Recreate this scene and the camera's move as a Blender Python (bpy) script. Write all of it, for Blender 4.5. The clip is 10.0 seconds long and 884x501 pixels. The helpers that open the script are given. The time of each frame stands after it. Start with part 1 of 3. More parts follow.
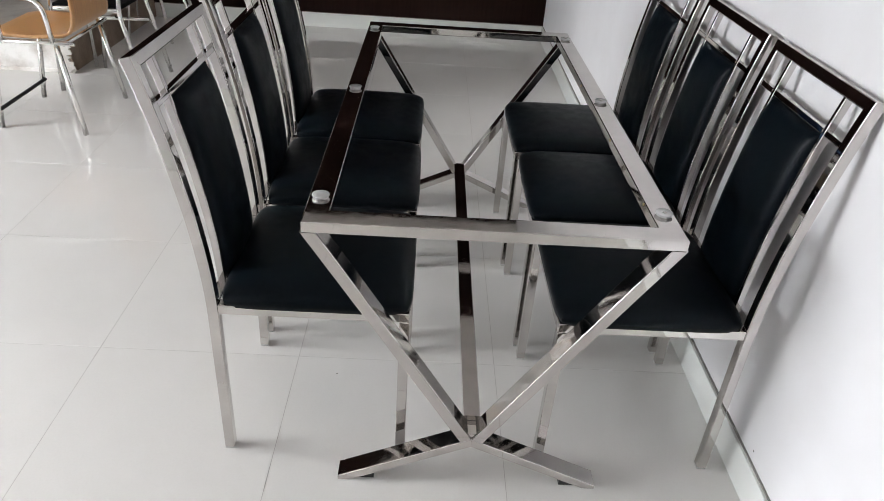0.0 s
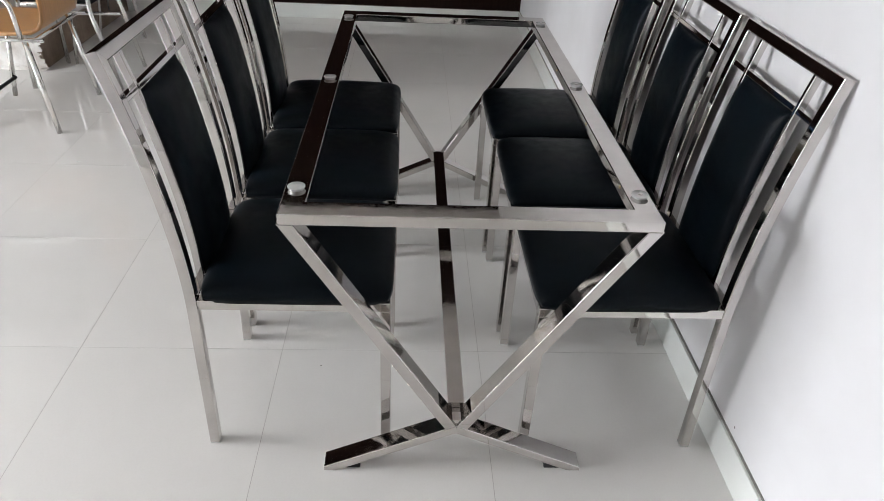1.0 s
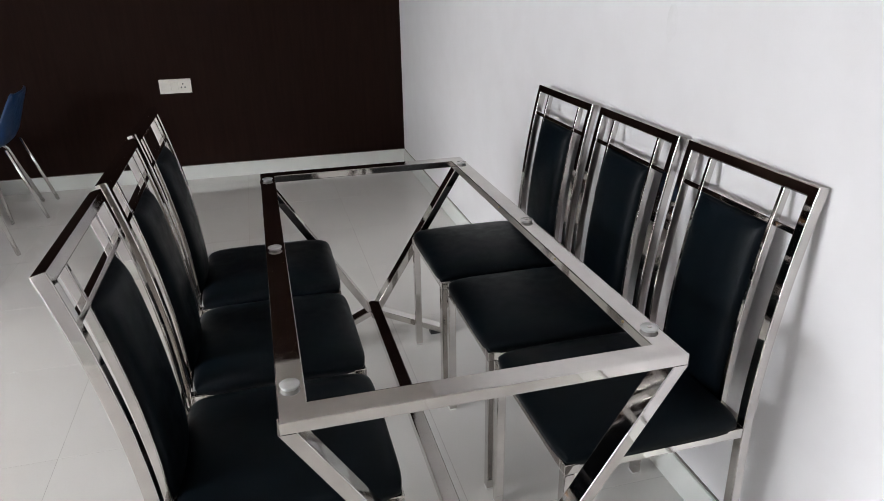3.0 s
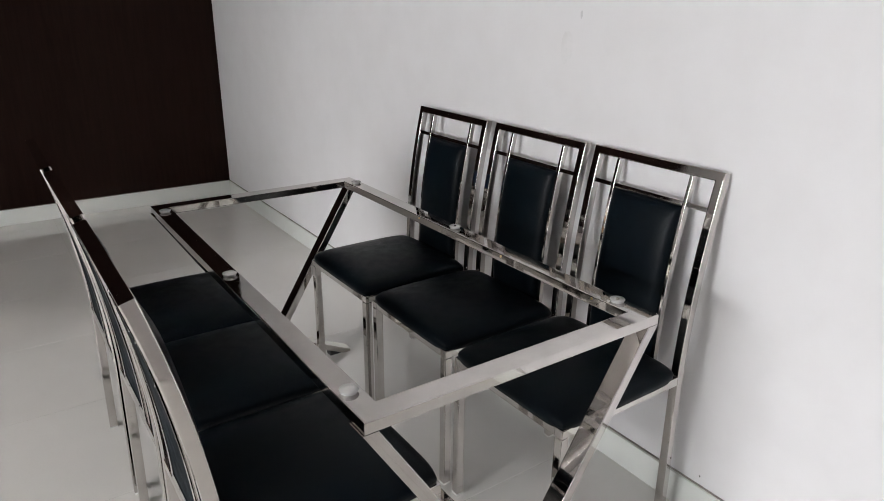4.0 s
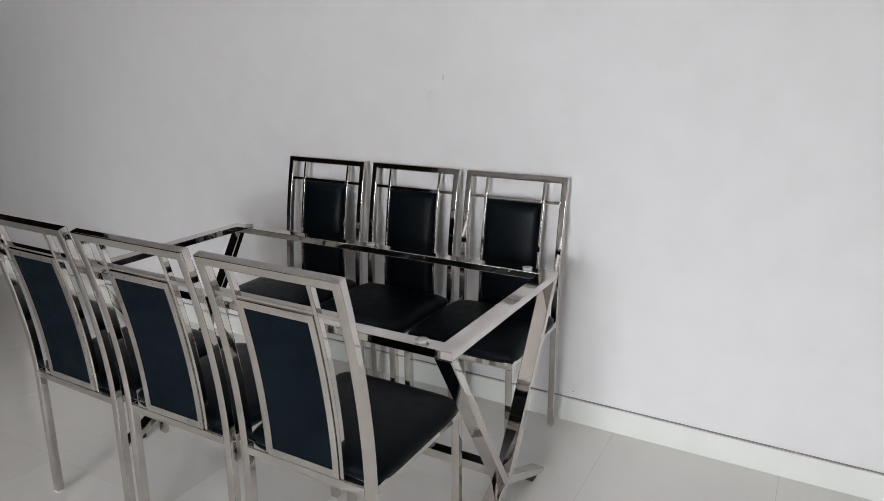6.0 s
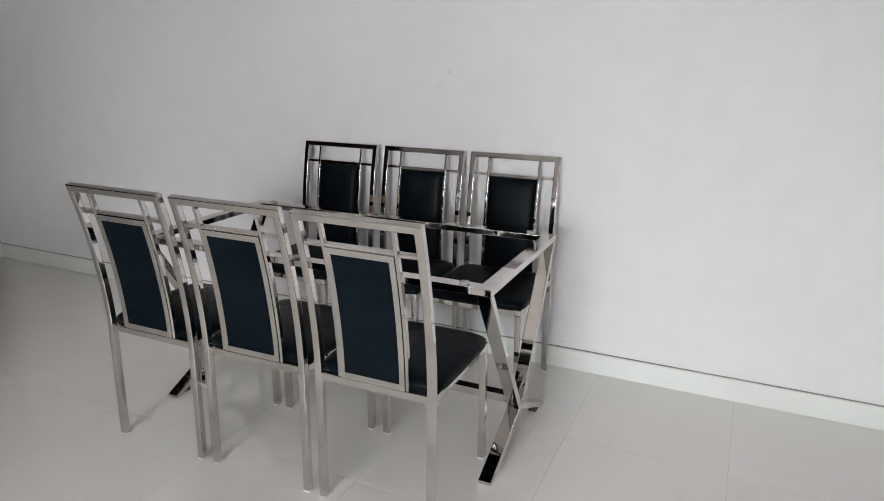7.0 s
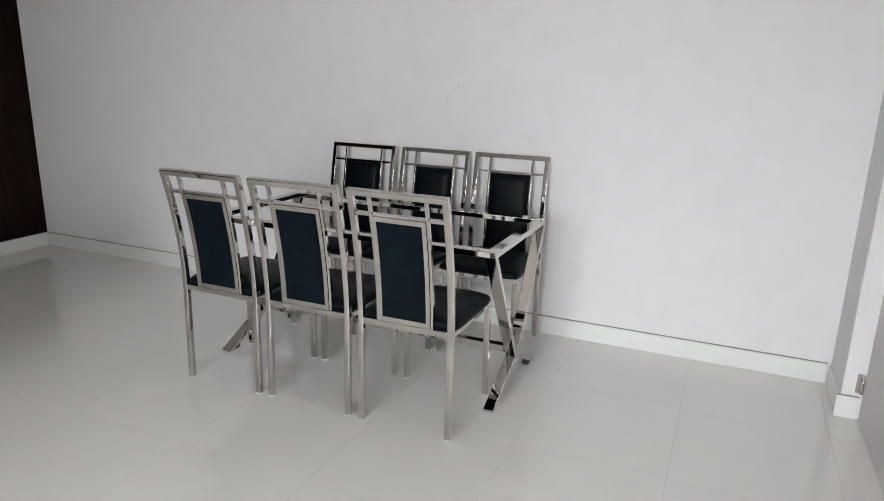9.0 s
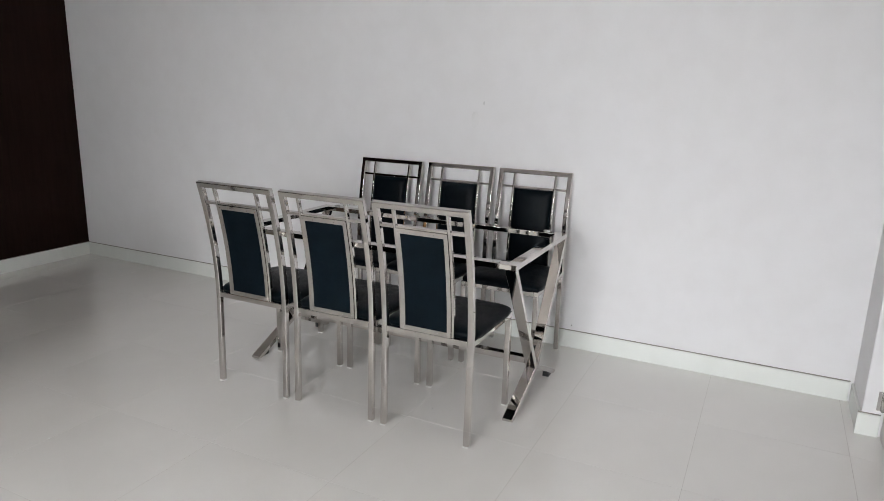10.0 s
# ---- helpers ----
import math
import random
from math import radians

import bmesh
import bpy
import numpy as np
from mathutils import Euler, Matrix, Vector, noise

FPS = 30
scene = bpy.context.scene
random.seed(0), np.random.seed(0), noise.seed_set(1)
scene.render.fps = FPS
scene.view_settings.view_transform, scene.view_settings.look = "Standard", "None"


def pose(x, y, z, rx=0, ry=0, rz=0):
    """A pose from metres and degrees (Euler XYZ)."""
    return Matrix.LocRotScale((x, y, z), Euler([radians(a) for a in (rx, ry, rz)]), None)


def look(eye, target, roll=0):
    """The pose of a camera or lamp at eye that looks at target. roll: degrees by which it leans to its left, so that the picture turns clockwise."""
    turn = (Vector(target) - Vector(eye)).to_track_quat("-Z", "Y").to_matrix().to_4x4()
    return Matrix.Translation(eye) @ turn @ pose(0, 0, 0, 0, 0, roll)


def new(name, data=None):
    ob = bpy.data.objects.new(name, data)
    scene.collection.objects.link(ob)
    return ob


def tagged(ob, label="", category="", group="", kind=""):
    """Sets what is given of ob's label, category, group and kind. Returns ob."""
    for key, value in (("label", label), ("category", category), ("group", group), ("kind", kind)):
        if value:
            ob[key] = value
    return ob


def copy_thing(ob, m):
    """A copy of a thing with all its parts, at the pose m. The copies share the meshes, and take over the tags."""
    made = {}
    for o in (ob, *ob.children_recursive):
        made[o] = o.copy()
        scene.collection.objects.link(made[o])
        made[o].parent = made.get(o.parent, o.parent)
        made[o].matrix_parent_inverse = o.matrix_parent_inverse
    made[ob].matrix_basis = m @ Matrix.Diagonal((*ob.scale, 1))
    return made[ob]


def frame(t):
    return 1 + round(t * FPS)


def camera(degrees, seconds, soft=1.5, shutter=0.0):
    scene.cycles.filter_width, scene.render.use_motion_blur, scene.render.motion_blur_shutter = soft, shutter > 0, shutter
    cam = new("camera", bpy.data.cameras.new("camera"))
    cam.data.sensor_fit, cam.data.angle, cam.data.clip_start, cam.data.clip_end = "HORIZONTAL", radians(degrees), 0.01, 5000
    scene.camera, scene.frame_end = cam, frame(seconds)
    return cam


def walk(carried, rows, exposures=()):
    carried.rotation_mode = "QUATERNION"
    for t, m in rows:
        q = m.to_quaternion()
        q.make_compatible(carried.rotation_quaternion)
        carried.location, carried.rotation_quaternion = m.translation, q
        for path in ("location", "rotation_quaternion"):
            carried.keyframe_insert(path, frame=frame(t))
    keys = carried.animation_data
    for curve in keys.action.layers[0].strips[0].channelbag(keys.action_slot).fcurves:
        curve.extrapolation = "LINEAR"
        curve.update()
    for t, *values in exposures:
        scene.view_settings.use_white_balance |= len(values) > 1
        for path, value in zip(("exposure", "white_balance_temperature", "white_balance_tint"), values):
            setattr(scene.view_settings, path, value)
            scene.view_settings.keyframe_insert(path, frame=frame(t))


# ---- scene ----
cam = camera(66.7, 10.0, 0.5)

PATH = [
    (0, (-0.148, -1.116, 1.415), (-0.082, 0.567, 0.337), 4.1),
    (0.5, (-0.144, -1.128, 1.416), (-0.069, 0.549, 0.329), 4.4),
    (0.7, (-0.136, -1.129, 1.408), (-0.037, 0.533, 0.301), 3.5),
    (1, (-0.133, -1.117, 1.414), (-0.023, 0.547, 0.311), 3.2),
    (1.2, (-0.13, -1.113, 1.41), (-0.016, 0.572, 0.339), 3.2),
    (1.5, (-0.137, -1.108, 1.432), (-0.014, 0.668, 0.521), 3.0),
    (1.7, (-0.144, -1.1, 1.439), (-0.038, 0.722, 0.621), 2.4),
    (2, (-0.146, -1.098, 1.446), (-0.04, 0.771, 0.741), 2.7),
    (2.2, (-0.151, -1.091, 1.443), (-0.011, 0.773, 0.732), 3.6),
    (3.3, (-0.489, -0.858, 1.425), (0.193, 0.855, 0.651), -0.4),
    (3.5, (-0.595, -0.823, 1.425), (0.273, 0.824, 0.695), 2.5),
    (4, (-0.821, -0.855, 1.413), (0.252, 0.684, 0.72), 0.6),
    (4.5, (-1.05, -0.849, 1.416), (0.269, 0.508, 0.769), 1.4),
    (5, (-1.31, -0.742, 1.459), (0.217, 0.356, 0.779), 0.2),
    (5.5, (-1.524, -0.759, 1.494), (0.044, 0.306, 0.856), 0.8),
    (5.7, (-1.597, -0.763, 1.453), (0.01, 0.277, 0.873), 0.0),
    (6.8, (-2.162, -0.638, 1.476), (-0.399, 0.128, 0.925), 0.3),
    (7, (-2.254, -0.684, 1.462), (-0.508, 0.113, 0.9), 0.4),
    (7.5, (-2.489, -0.75, 1.439), (-0.76, 0.019, 0.794), 1.2),
    (7.8, (-2.622, -0.734, 1.473), (-0.865, -0.016, 0.844), 0.2),
    (8, (-2.701, -0.724, 1.443), (-0.937, -0.033, 0.803), 0.1),
    (8.5, (-2.835, -0.761, 1.46), (-1.062, -0.022, 0.903), 0.9),
    (9, (-2.893, -0.843, 1.471), (-1.12, -0.077, 0.949), 1.4),
    (9.5, (-2.954, -0.895, 1.468), (-1.216, -0.041, 0.968), 1.3),
    (10, (-2.967, -0.912, 1.477), (-1.221, -0.06, 1.0), 1.5),
]
EXPOSURES = [(0, -0.35, 6430, 9.9), (1, -0.44, 6430, 10), (1.5, -0.40, 6430, 10.6), (2.2, -0.45, 6440, 11), (3.5, -0.47, 6530, 10.4), (4.5, -0.86, 6680, 10.8), (5, -0.86, 6570, 10.5), (5.5, -0.92, 6540, 10.4), (7, -0.92, 6550, 10.2), (10, -0.90, 6550, 10)]
walk(cam, [(t, look(eye, target, roll)) for t, eye, target, roll in PATH], EXPOSURES)

# ---- world, sun and window light ----
WIN = (-1.33, 1.00, 0.06, 2.25)          # y0, y1, z0, z1 of the window opening in the left wall
LEFT, RIGHT, FAR, NEAR, CEIL = -5.4, 0.716, 4.252, -1.489, 3.185

world = bpy.data.worlds.new("sky")
scene.world = world
world.use_nodes = True
wn = world.node_tree
sky = wn.nodes.new("ShaderNodeTexSky")
sky.sky_type, sky.sun_disc = "NISHITA", False
sky.sun_elevation, sky.sun_rotation = radians(55), radians(120)
wn.nodes["Background"].inputs["Strength"].default_value = 0.1
wn.links.new(sky.outputs["Color"], wn.nodes["Background"].inputs["Color"])

sun = new("sun", bpy.data.lights.new("sun", "SUN"))
sun.data.energy, sun.data.angle, sun.data.color = 2.0, radians(0.53), (1.0, 0.95, 0.88)
sun.matrix_world = look((6, 3, 9), (0, 0, 0))

day = new("window_daylight", bpy.data.lights.new("window_daylight", "AREA"))
day.data.shape, day.data.size, day.data.size_y = "RECTANGLE", WIN[1] - WIN[0] + 0.6, 3.6
day.data.energy, day.data.color = 1800.0, (0.935, 0.965, 1.0)
DAY_AT = Vector((LEFT - 1.6, (WIN[0] + WIN[1]) / 2, 2.95))
day.matrix_world = look(DAY_AT, DAY_AT + Vector((5, 0, -5 * math.tan(radians(47)))))

# the bright sky as it fills the window's opening
opening = new("window_skylight", bpy.data.lights.new("window_skylight", "AREA"))
opening.data.shape, opening.data.size, opening.data.size_y = "RECTANGLE", WIN[1] - WIN[0] - 0.14, WIN[3] - WIN[2] - 0.14
opening.data.energy, opening.data.color = 85.0, (0.92, 0.96, 1.0)
OPENING_AT = Vector((LEFT - 0.06, (WIN[0] + WIN[1]) / 2, (WIN[2] + WIN[3]) / 2))
opening.matrix_world = look(OPENING_AT, OPENING_AT + Vector((5, 0, 0)))


# ---- materials ----
def material(name, color, rough=0.5, metal=0.0, spec=0.5):
    m = bpy.data.materials.new(name)
    m.use_nodes = True
    b = m.node_tree.nodes["Principled BSDF"]
    b.inputs["Base Color"].default_value = (*color, 1)
    b.inputs["Roughness"].default_value = rough
    b.inputs["Metallic"].default_value = metal
    b.inputs["Specular IOR Level"].default_value = spec
    return m, m.node_tree, b


def grain(nt, scale, detail=4.0, rough=0.55, coords="Object", stretch=(1, 1, 1)):
    tc, mp, n = nt.nodes.new("ShaderNodeTexCoord"), nt.nodes.new("ShaderNodeMapping"), nt.nodes.new("ShaderNodeTexNoise")
    mp.inputs["Scale"].default_value = stretch
    n.inputs["Scale"].default_value, n.inputs["Detail"].default_value, n.inputs["Roughness"].default_value = scale, detail, rough
    nt.links.new(tc.outputs[coords], mp.inputs["Vector"])
    nt.links.new(mp.outputs["Vector"], n.inputs["Vector"])
    return n.outputs["Fac"]


def ramp(nt, fac, stops):
    r = nt.nodes.new("ShaderNodeValToRGB")
    e = r.color_ramp.elements
    while len(e) < len(stops):
        e.new(0.5)
    for el, (p, c) in zip(e, stops):
        el.position, el.color = p, (*c, 1)
    nt.links.new(fac, r.inputs["Fac"])
    return r.outputs["Color"]


def span(nt, fac, a, b, lo=0.0, hi=1.0):
    r = nt.nodes.new("ShaderNodeMapRange")
    for k, v in zip(("From Min", "From Max", "To Min", "To Max"), (a, b, lo, hi)):
        r.inputs[k].default_value = v
    nt.links.new(fac, r.inputs["Value"])
    return r.outputs["Result"]


def blend(nt, kind, fac, a, b):
    x = nt.nodes.new("ShaderNodeMix")
    x.data_type, x.blend_type = "RGBA", kind
    for sock, v in ((x.inputs[0], fac), (x.inputs[6], a), (x.inputs[7], b)):
        if isinstance(v, (int, float)):
            sock.default_value = v
        elif isinstance(v, tuple):
            sock.default_value = (*v, 1)
        else:
            nt.links.new(v, sock)
    return x.outputs[2]


def relief(nt, b, height, strength=0.2, distance=0.002):
    bp = nt.nodes.new("ShaderNodeBump")
    bp.inputs["Strength"].default_value, bp.inputs["Distance"].default_value = strength, distance
    nt.links.new(height, bp.inputs["Height"])
    nt.links.new(bp.outputs["Normal"], b.inputs["Normal"])


def make_steel():
    m, nt, b = material("polished_steel", (0.72, 0.69, 0.65), 0.03, 1.0)
    c = ramp(nt, grain(nt, 9), [(0.3, (0.570, 0.543, 0.518)), (0.7, (0.680, 0.648, 0.620))])
    oi = nt.nodes.new("ShaderNodeObjectInfo")
    c = blend(nt, "MULTIPLY", 1.0, c, ramp(nt, oi.outputs["Random"], [(0, (0.90, 0.90, 0.905)), (1, (1, 1, 1))]))
    nt.links.new(c, b.inputs["Base Color"])
    nt.links.new(span(nt, grain(nt, 45, 6, 0.7), 0.35, 0.75, 0.018, 0.09), b.inputs["Roughness"])
    relief(nt, b, grain(nt, 11, 2), 0.028, 0.004)
    return m


def make_vinyl(name, dark, light, rough, spec=0.5):
    m, nt, b = material(name, dark, rough, 0.0, spec)
    nt.links.new(ramp(nt, grain(nt, 12, 5), [(0.3, dark), (0.75, light)]), b.inputs["Base Color"])
    nt.links.new(span(nt, grain(nt, 25, 4), 0.3, 0.7, rough - 0.06, rough + 0.1), b.inputs["Roughness"])
    v = nt.nodes.new("ShaderNodeTexVoronoi")
    v.inputs["Scale"].default_value = 650
    tc = nt.nodes.new("ShaderNodeTexCoord")
    nt.links.new(tc.outputs["Object"], v.inputs["Vector"])
    relief(nt, b, v.outputs["Distance"], 0.25, 0.0006)
    return m


def make_paint(name, base, dirt, rough=0.6):
    m, nt, b = material(name, base, rough, 0, 0.3)
    c = ramp(nt, grain(nt, 0.9, 6, 0.6), [(0.25, dirt), (0.65, base)])
    c = blend(nt, "MULTIPLY", 0.5, c, ramp(nt, grain(nt, 7, 5), [(0.35, (0.95, 0.945, 0.94)), (0.6, (1, 1, 1))]))
    nt.links.new(c, b.inputs["Base Color"])
    relief(nt, b, grain(nt, 130, 3), 0.12, 0.001)
    return m


def make_tile():
    m, nt, b = material("vitrified_tile", (0.60, 0.575, 0.545), 0.12, 0, 1.0)
    b.inputs["IOR"].default_value = 1.6
    oi = nt.nodes.new("ShaderNodeObjectInfo")
    c = ramp(nt, grain(nt, 2.3, 7, 0.6), [(0.3, (0.692, 0.674, 0.645)), (0.7, (0.730, 0.711, 0.681))])
    c = blend(nt, "MULTIPLY", 1.0, c, ramp(nt, oi.outputs["Random"], [(0, (0.985, 0.985, 0.985)), (1, (1, 1, 1))]))
    c = blend(nt, "MULTIPLY", 0.25, c, ramp(nt, grain(nt, 160, 3), [(0.35, (0.93, 0.93, 0.92)), (0.55, (1, 1, 1))]))
    nt.links.new(c, b.inputs["Base Color"])
    nt.links.new(span(nt, grain(nt, 3.5, 6, 0.65), 0.3, 0.75, 0.012, 0.035), b.inputs["Roughness"])
    relief(nt, b, grain(nt, 5, 2), 0.03, 0.003)
    return m


def make_dark_wall():
    m, nt, b = material("dark_brown_laminate", (0.006, 0.0040, 0.0034), 0.5, 0, 0.03)
    f = grain(nt, 6, 6, 0.6, "Object", (9, 1, 0.6))
    nt.links.new(ramp(nt, f, [(0.3, (0.0108, 0.0054, 0.0042)), (0.7, (0.0165, 0.0085, 0.0067))]), b.inputs["Base Color"])
    nt.links.new(span(nt, grain(nt, 3, 5), 0.3, 0.7, 0.62, 0.8), b.inputs["Roughness"])
    return m


def make_plywood():
    m, nt, b = material("beech_plywood", (0.45, 0.24, 0.10), 0.35)
    f = grain(nt, 14, 6, 0.6, "Object", (3, 9, 0.7))
    nt.links.new(ramp(nt, f, [(0.3, (0.38, 0.195, 0.078)), (0.7, (0.50, 0.275, 0.118))]), b.inputs["Base Color"])
    nt.links.new(span(nt, f, 0.3, 0.7, 0.3, 0.42), b.inputs["Roughness"])
    return m


def make_rough(name, a, c, scale=3.0, rough=0.85, bump=0.5):
    m, nt, b = material(name, a, rough, 0, 0.3)
    f = grain(nt, scale, 9, 0.65)
    nt.links.new(ramp(nt, f, [(0.32, a), (0.62, c)]), b.inputs["Base Color"])
    relief(nt, b, grain(nt, 40, 6), bump, 0.004)
    return m


STEEL = make_steel()
VINYL = make_vinyl("black_vinyl", (0.0011, 0.0027, 0.0043), (0.0018, 0.0043, 0.0067), 0.38, 0.09)
VINYL_BACK = make_vinyl("black_vinyl_back", (0.0020, 0.0043, 0.0065), (0.0032, 0.0068, 0.0100), 0.55, 0.04)
PAINT = make_paint("white_wall_paint", (0.700, 0.690, 0.697), (0.680, 0.668, 0.670))
DOOR_PAINT = make_paint("grey_door_paint", (0.62, 0.585, 0.58), (0.57, 0.54, 0.535), 0.5)
CEILING_PAINT = make_paint("ceiling_paint", (0.74, 0.70, 0.67), (0.70, 0.66, 0.63), 0.8)
SKIRT = make_paint("ivory_skirting_tile", (0.705, 0.72, 0.69), (0.665, 0.675, 0.645), 0.25)
GROUT = make_rough("grey_grout", (0.37, 0.352, 0.328), (0.47, 0.447, 0.418), 20, 0.9, 0.3)
SKIRT_GAP = make_rough("dusty_gap", (0.17, 0.155, 0.14), (0.31, 0.29, 0.265), 6, 0.9, 0.3)
TILE = make_tile()
DARK_WALL = make_dark_wall()
PLY = make_plywood()
CHIPPED = make_rough("chipped_whitewash", (0.34, 0.29, 0.25), (0.70, 0.68, 0.65), 5.0)
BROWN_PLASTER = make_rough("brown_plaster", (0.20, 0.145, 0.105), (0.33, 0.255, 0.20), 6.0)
BARE_BRICK = make_rough("bare_brick", (0.30, 0.095, 0.045), (0.46, 0.19, 0.10), 9.0)
CEMENT = make_rough("dusty_cement", (0.30, 0.275, 0.25), (0.42, 0.39, 0.36), 4.0)
SWITCH = material("ivory_switch_plastic", (0.72, 0.70, 0.64), 0.35)[0]
SWITCH_DARK = material("switch_slot", (0.05, 0.05, 0.05), 0.5)[0]
BLACK_RUBBER = material("black_rubber", (0.015, 0.015, 0.015), 0.6)[0]
SILICONE = material("clear_silicone", (0.93, 0.93, 0.92), 0.14)[0]
SILICONE.node_tree.nodes["Principled BSDF"].inputs["Transmission Weight"].default_value = 0.55
BRASS = material("brassy_screw", (0.62, 0.48, 0.26), 0.3, 1.0)[0]
# plastic foot caps, paled so their colour carries the steel's glints on the floor
CAP = material("glint_pale_plastic", (0.55, 0.54, 0.52), 0.3)[0]
TUBE = material("chrome_tube", (0.75, 0.74, 0.72), 0.16, 1.0)[0]
BLUE = make_vinyl("blue_plastic", (0.0018, 0.026, 0.085), (0.0028, 0.036, 0.115), 0.42)
BLACK_NET = make_vinyl("black_net_fabric", (0.004, 0.0045, 0.005), (0.008, 0.0085, 0.009), 0.7, 0.08)
ALUMINIUM = material("white_aluminium", (0.75, 0.75, 0.74), 0.4)[0]
GLASS = material("window_glass", (0.96, 0.98, 0.97), 0.0)[0]
GLASS.node_tree.nodes["Principled BSDF"].inputs["Transmission Weight"].default_value = 1.0
SMUDGE = make_rough("wall_smudge", (0.615, 0.605, 0.60), (0.68, 0.67, 0.672), 14.0, 0.7, 0.1)
SCUFF = make_rough("wall_scuff", (0.50, 0.49, 0.49), (0.60, 0.59, 0.60), 60.0, 0.7, 0.1)
PINHOLE = material("screw_hole", (0.10, 0.095, 0.09), 0.8)[0]
GROUND = make_rough("outdoor_paving", (0.25, 0.24, 0.22), (0.36, 0.34, 0.32), 1.0)


# ---- mesh helpers ----
def finish(bm, smooth=False):
    bmesh.ops.recalc_face_normals(bm, faces=bm.faces)
    for f in bm.faces:
        f.smooth = smooth
    return bm


def mesh_object(name, bm, mat, smooth=False):
    finish(bm, smooth)
    me = bpy.data.meshes.new(name)
    bm.to_mesh(me)
    bm.free()
    me.materials.append(mat)
    return new(name, me)


def part(name, bm, mat, parent, label="", smooth=False):
    ob = mesh_object(name, bm, mat, smooth)
    if mat is STEEL:
        rounded_edges(ob.data)
    ob.parent = parent
    return tagged(ob, label)


def rounded_edges(me):
    """Shades the small bevels round while the large faces stay flat: normals weighted by area."""
    me.shade_smooth()
    faces_at = {}
    for p in me.polygons:
        for v in p.vertices:
            faces_at.setdefault(v, []).append(p)
    normals = []
    for p in me.polygons:
        for v in p.vertices:
            n = Vector()
            for q in faces_at[v]:
                if q.normal.dot(p.normal) > 0.6:
                    n += q.normal * (q.area * 1e4) ** 2
            normals.append(n.normalized() if n.length > 1e-12 else p.normal.copy())
    me.normals_split_custom_set(normals)


def thing(name, label, category, group="", kind="", at=None):
    ob = new(name)
    ob.empty_display_size = 0.05
    if at is not None:
        ob.matrix_world = at
    return tagged(ob, label, category, group, kind)


def add_box(bm, x0, x1, y0, y1, z0, z1, bevel=0.0, segments=1):
    verts = bmesh.ops.create_cube(bm, size=1)["verts"]
    for v in verts:
        v.co = Vector(((x0 + x1) / 2 + v.co.x * (x1 - x0), (y0 + y1) / 2 + v.co.y * (y1 - y0), (z0 + z1) / 2 + v.co.z * (z1 - z0)))
    if bevel:
        edges = {e for v in verts for e in v.link_edges}
        bmesh.ops.bevel(bm, geom=list(edges), offset=bevel, segments=segments, profile=0.7, affect="EDGES")
    return bm


def box(x0, x1, y0, y1, z0, z1, bevel=0.0, segments=1):
    return add_box(bmesh.new(), x0, x1, y0, y1, z0, z1, bevel, segments)


def rect_profile(w, h, r=0.0035, n=3, hold=0.0):
    """A rectangle with rounded corners, as a closed list of 2D points; hold keeps the sides flat when smoothed."""
    a, b, out = w / 2 - r, h / 2 - r, []
    for cx, cy, start in ((a, -b, -90), (a, b, 0), (-a, b, 90), (-a, -b, 180)):
        u, v = math.cos(radians(start)), math.sin(radians(start))
        if hold:
            out.append((cx + r * u + hold * v, cy + r * v - hold * u))
        for i in range(n + 1):
            t = radians(start + 90 * i / n)
            out.append((cx + r * math.cos(t), cy + r * math.sin(t)))
        if hold:
            out.append((cx - r * v - hold * u, cy + r * u - hold * v))
    return out


def round_profile(r, n=12):
    return [(r * math.cos(2 * math.pi * i / n), r * math.sin(2 * math.pi * i / n)) for i in range(n)]


def sweep(profile, points, side=(0, 1, 0), bm=None):
    """A profile carried along a line of points. The profile's first axis stays along side."""
    bm = bm or bmesh.new()
    pts, side, rings = [Vector(p) for p in points], Vector(side).normalized(), []
    for i, p in enumerate(pts):
        before = (p - pts[i - 1]).normalized() if i else None
        after = (pts[i + 1] - p).normalized() if i < len(pts) - 1 else None
        d = ((before or after) + (after or before)).normalized()
        s = (side - d * side.dot(d)).normalized()
        up = d.cross(s)
        stretch = 1.0
        if before and after:
            stretch = 1 / max(0.4, d.dot(after))
        rings.append([bm.verts.new(p + s * u + up * v * stretch) for u, v in profile])
    n = len(profile)
    for a, b in zip(rings, rings[1:]):
        for i in range(n):
            bm.faces.new((a[i], a[(i + 1) % n], b[(i + 1) % n], b[i]))
    bm.faces.new(rings[0][::-1])
    bm.faces.new(rings[-1])
    return bm


def bend(points, r=0.05, n=5):
    """Rounds the corners of a line of points."""
    pts = [Vector(p) for p in points]
    out = [pts[0]]
    for a, b, c in zip(pts, pts[1:], pts[2:]):
        ra = min(r, (a - b).length * 0.49, (c - b).length * 0.49)
        p, q = b + (a - b).normalized() * ra, b + (c - b).normalized() * ra
        for i in range(n + 1):
            t = i / n
            out.append(p * (1 - t) ** 2 + b * 2 * t * (1 - t) + q * t * t)
    return out + [pts[-1]]


def slab_with_hole(axis, at, thick, u0, u1, v0, v1, hole):
    """A wall in the plane across an axis with one rectangular hole."""
    bm = bmesh.new()
    h0, h1, k0, k1 = hole
    for a, b, c, d in ((u0, h0, v0, v1), (h1, u1, v0, v1), (h0, h1, v0, k0), (h0, h1, k1, v1)):
        if b - a > 1e-4 and d - c > 1e-4:
            if axis == "x":
                add_box(bm, at, at + thick, a, b, c, d)
            else:
                add_box(bm, a, b, at, at + thick, c, d)
    return bm


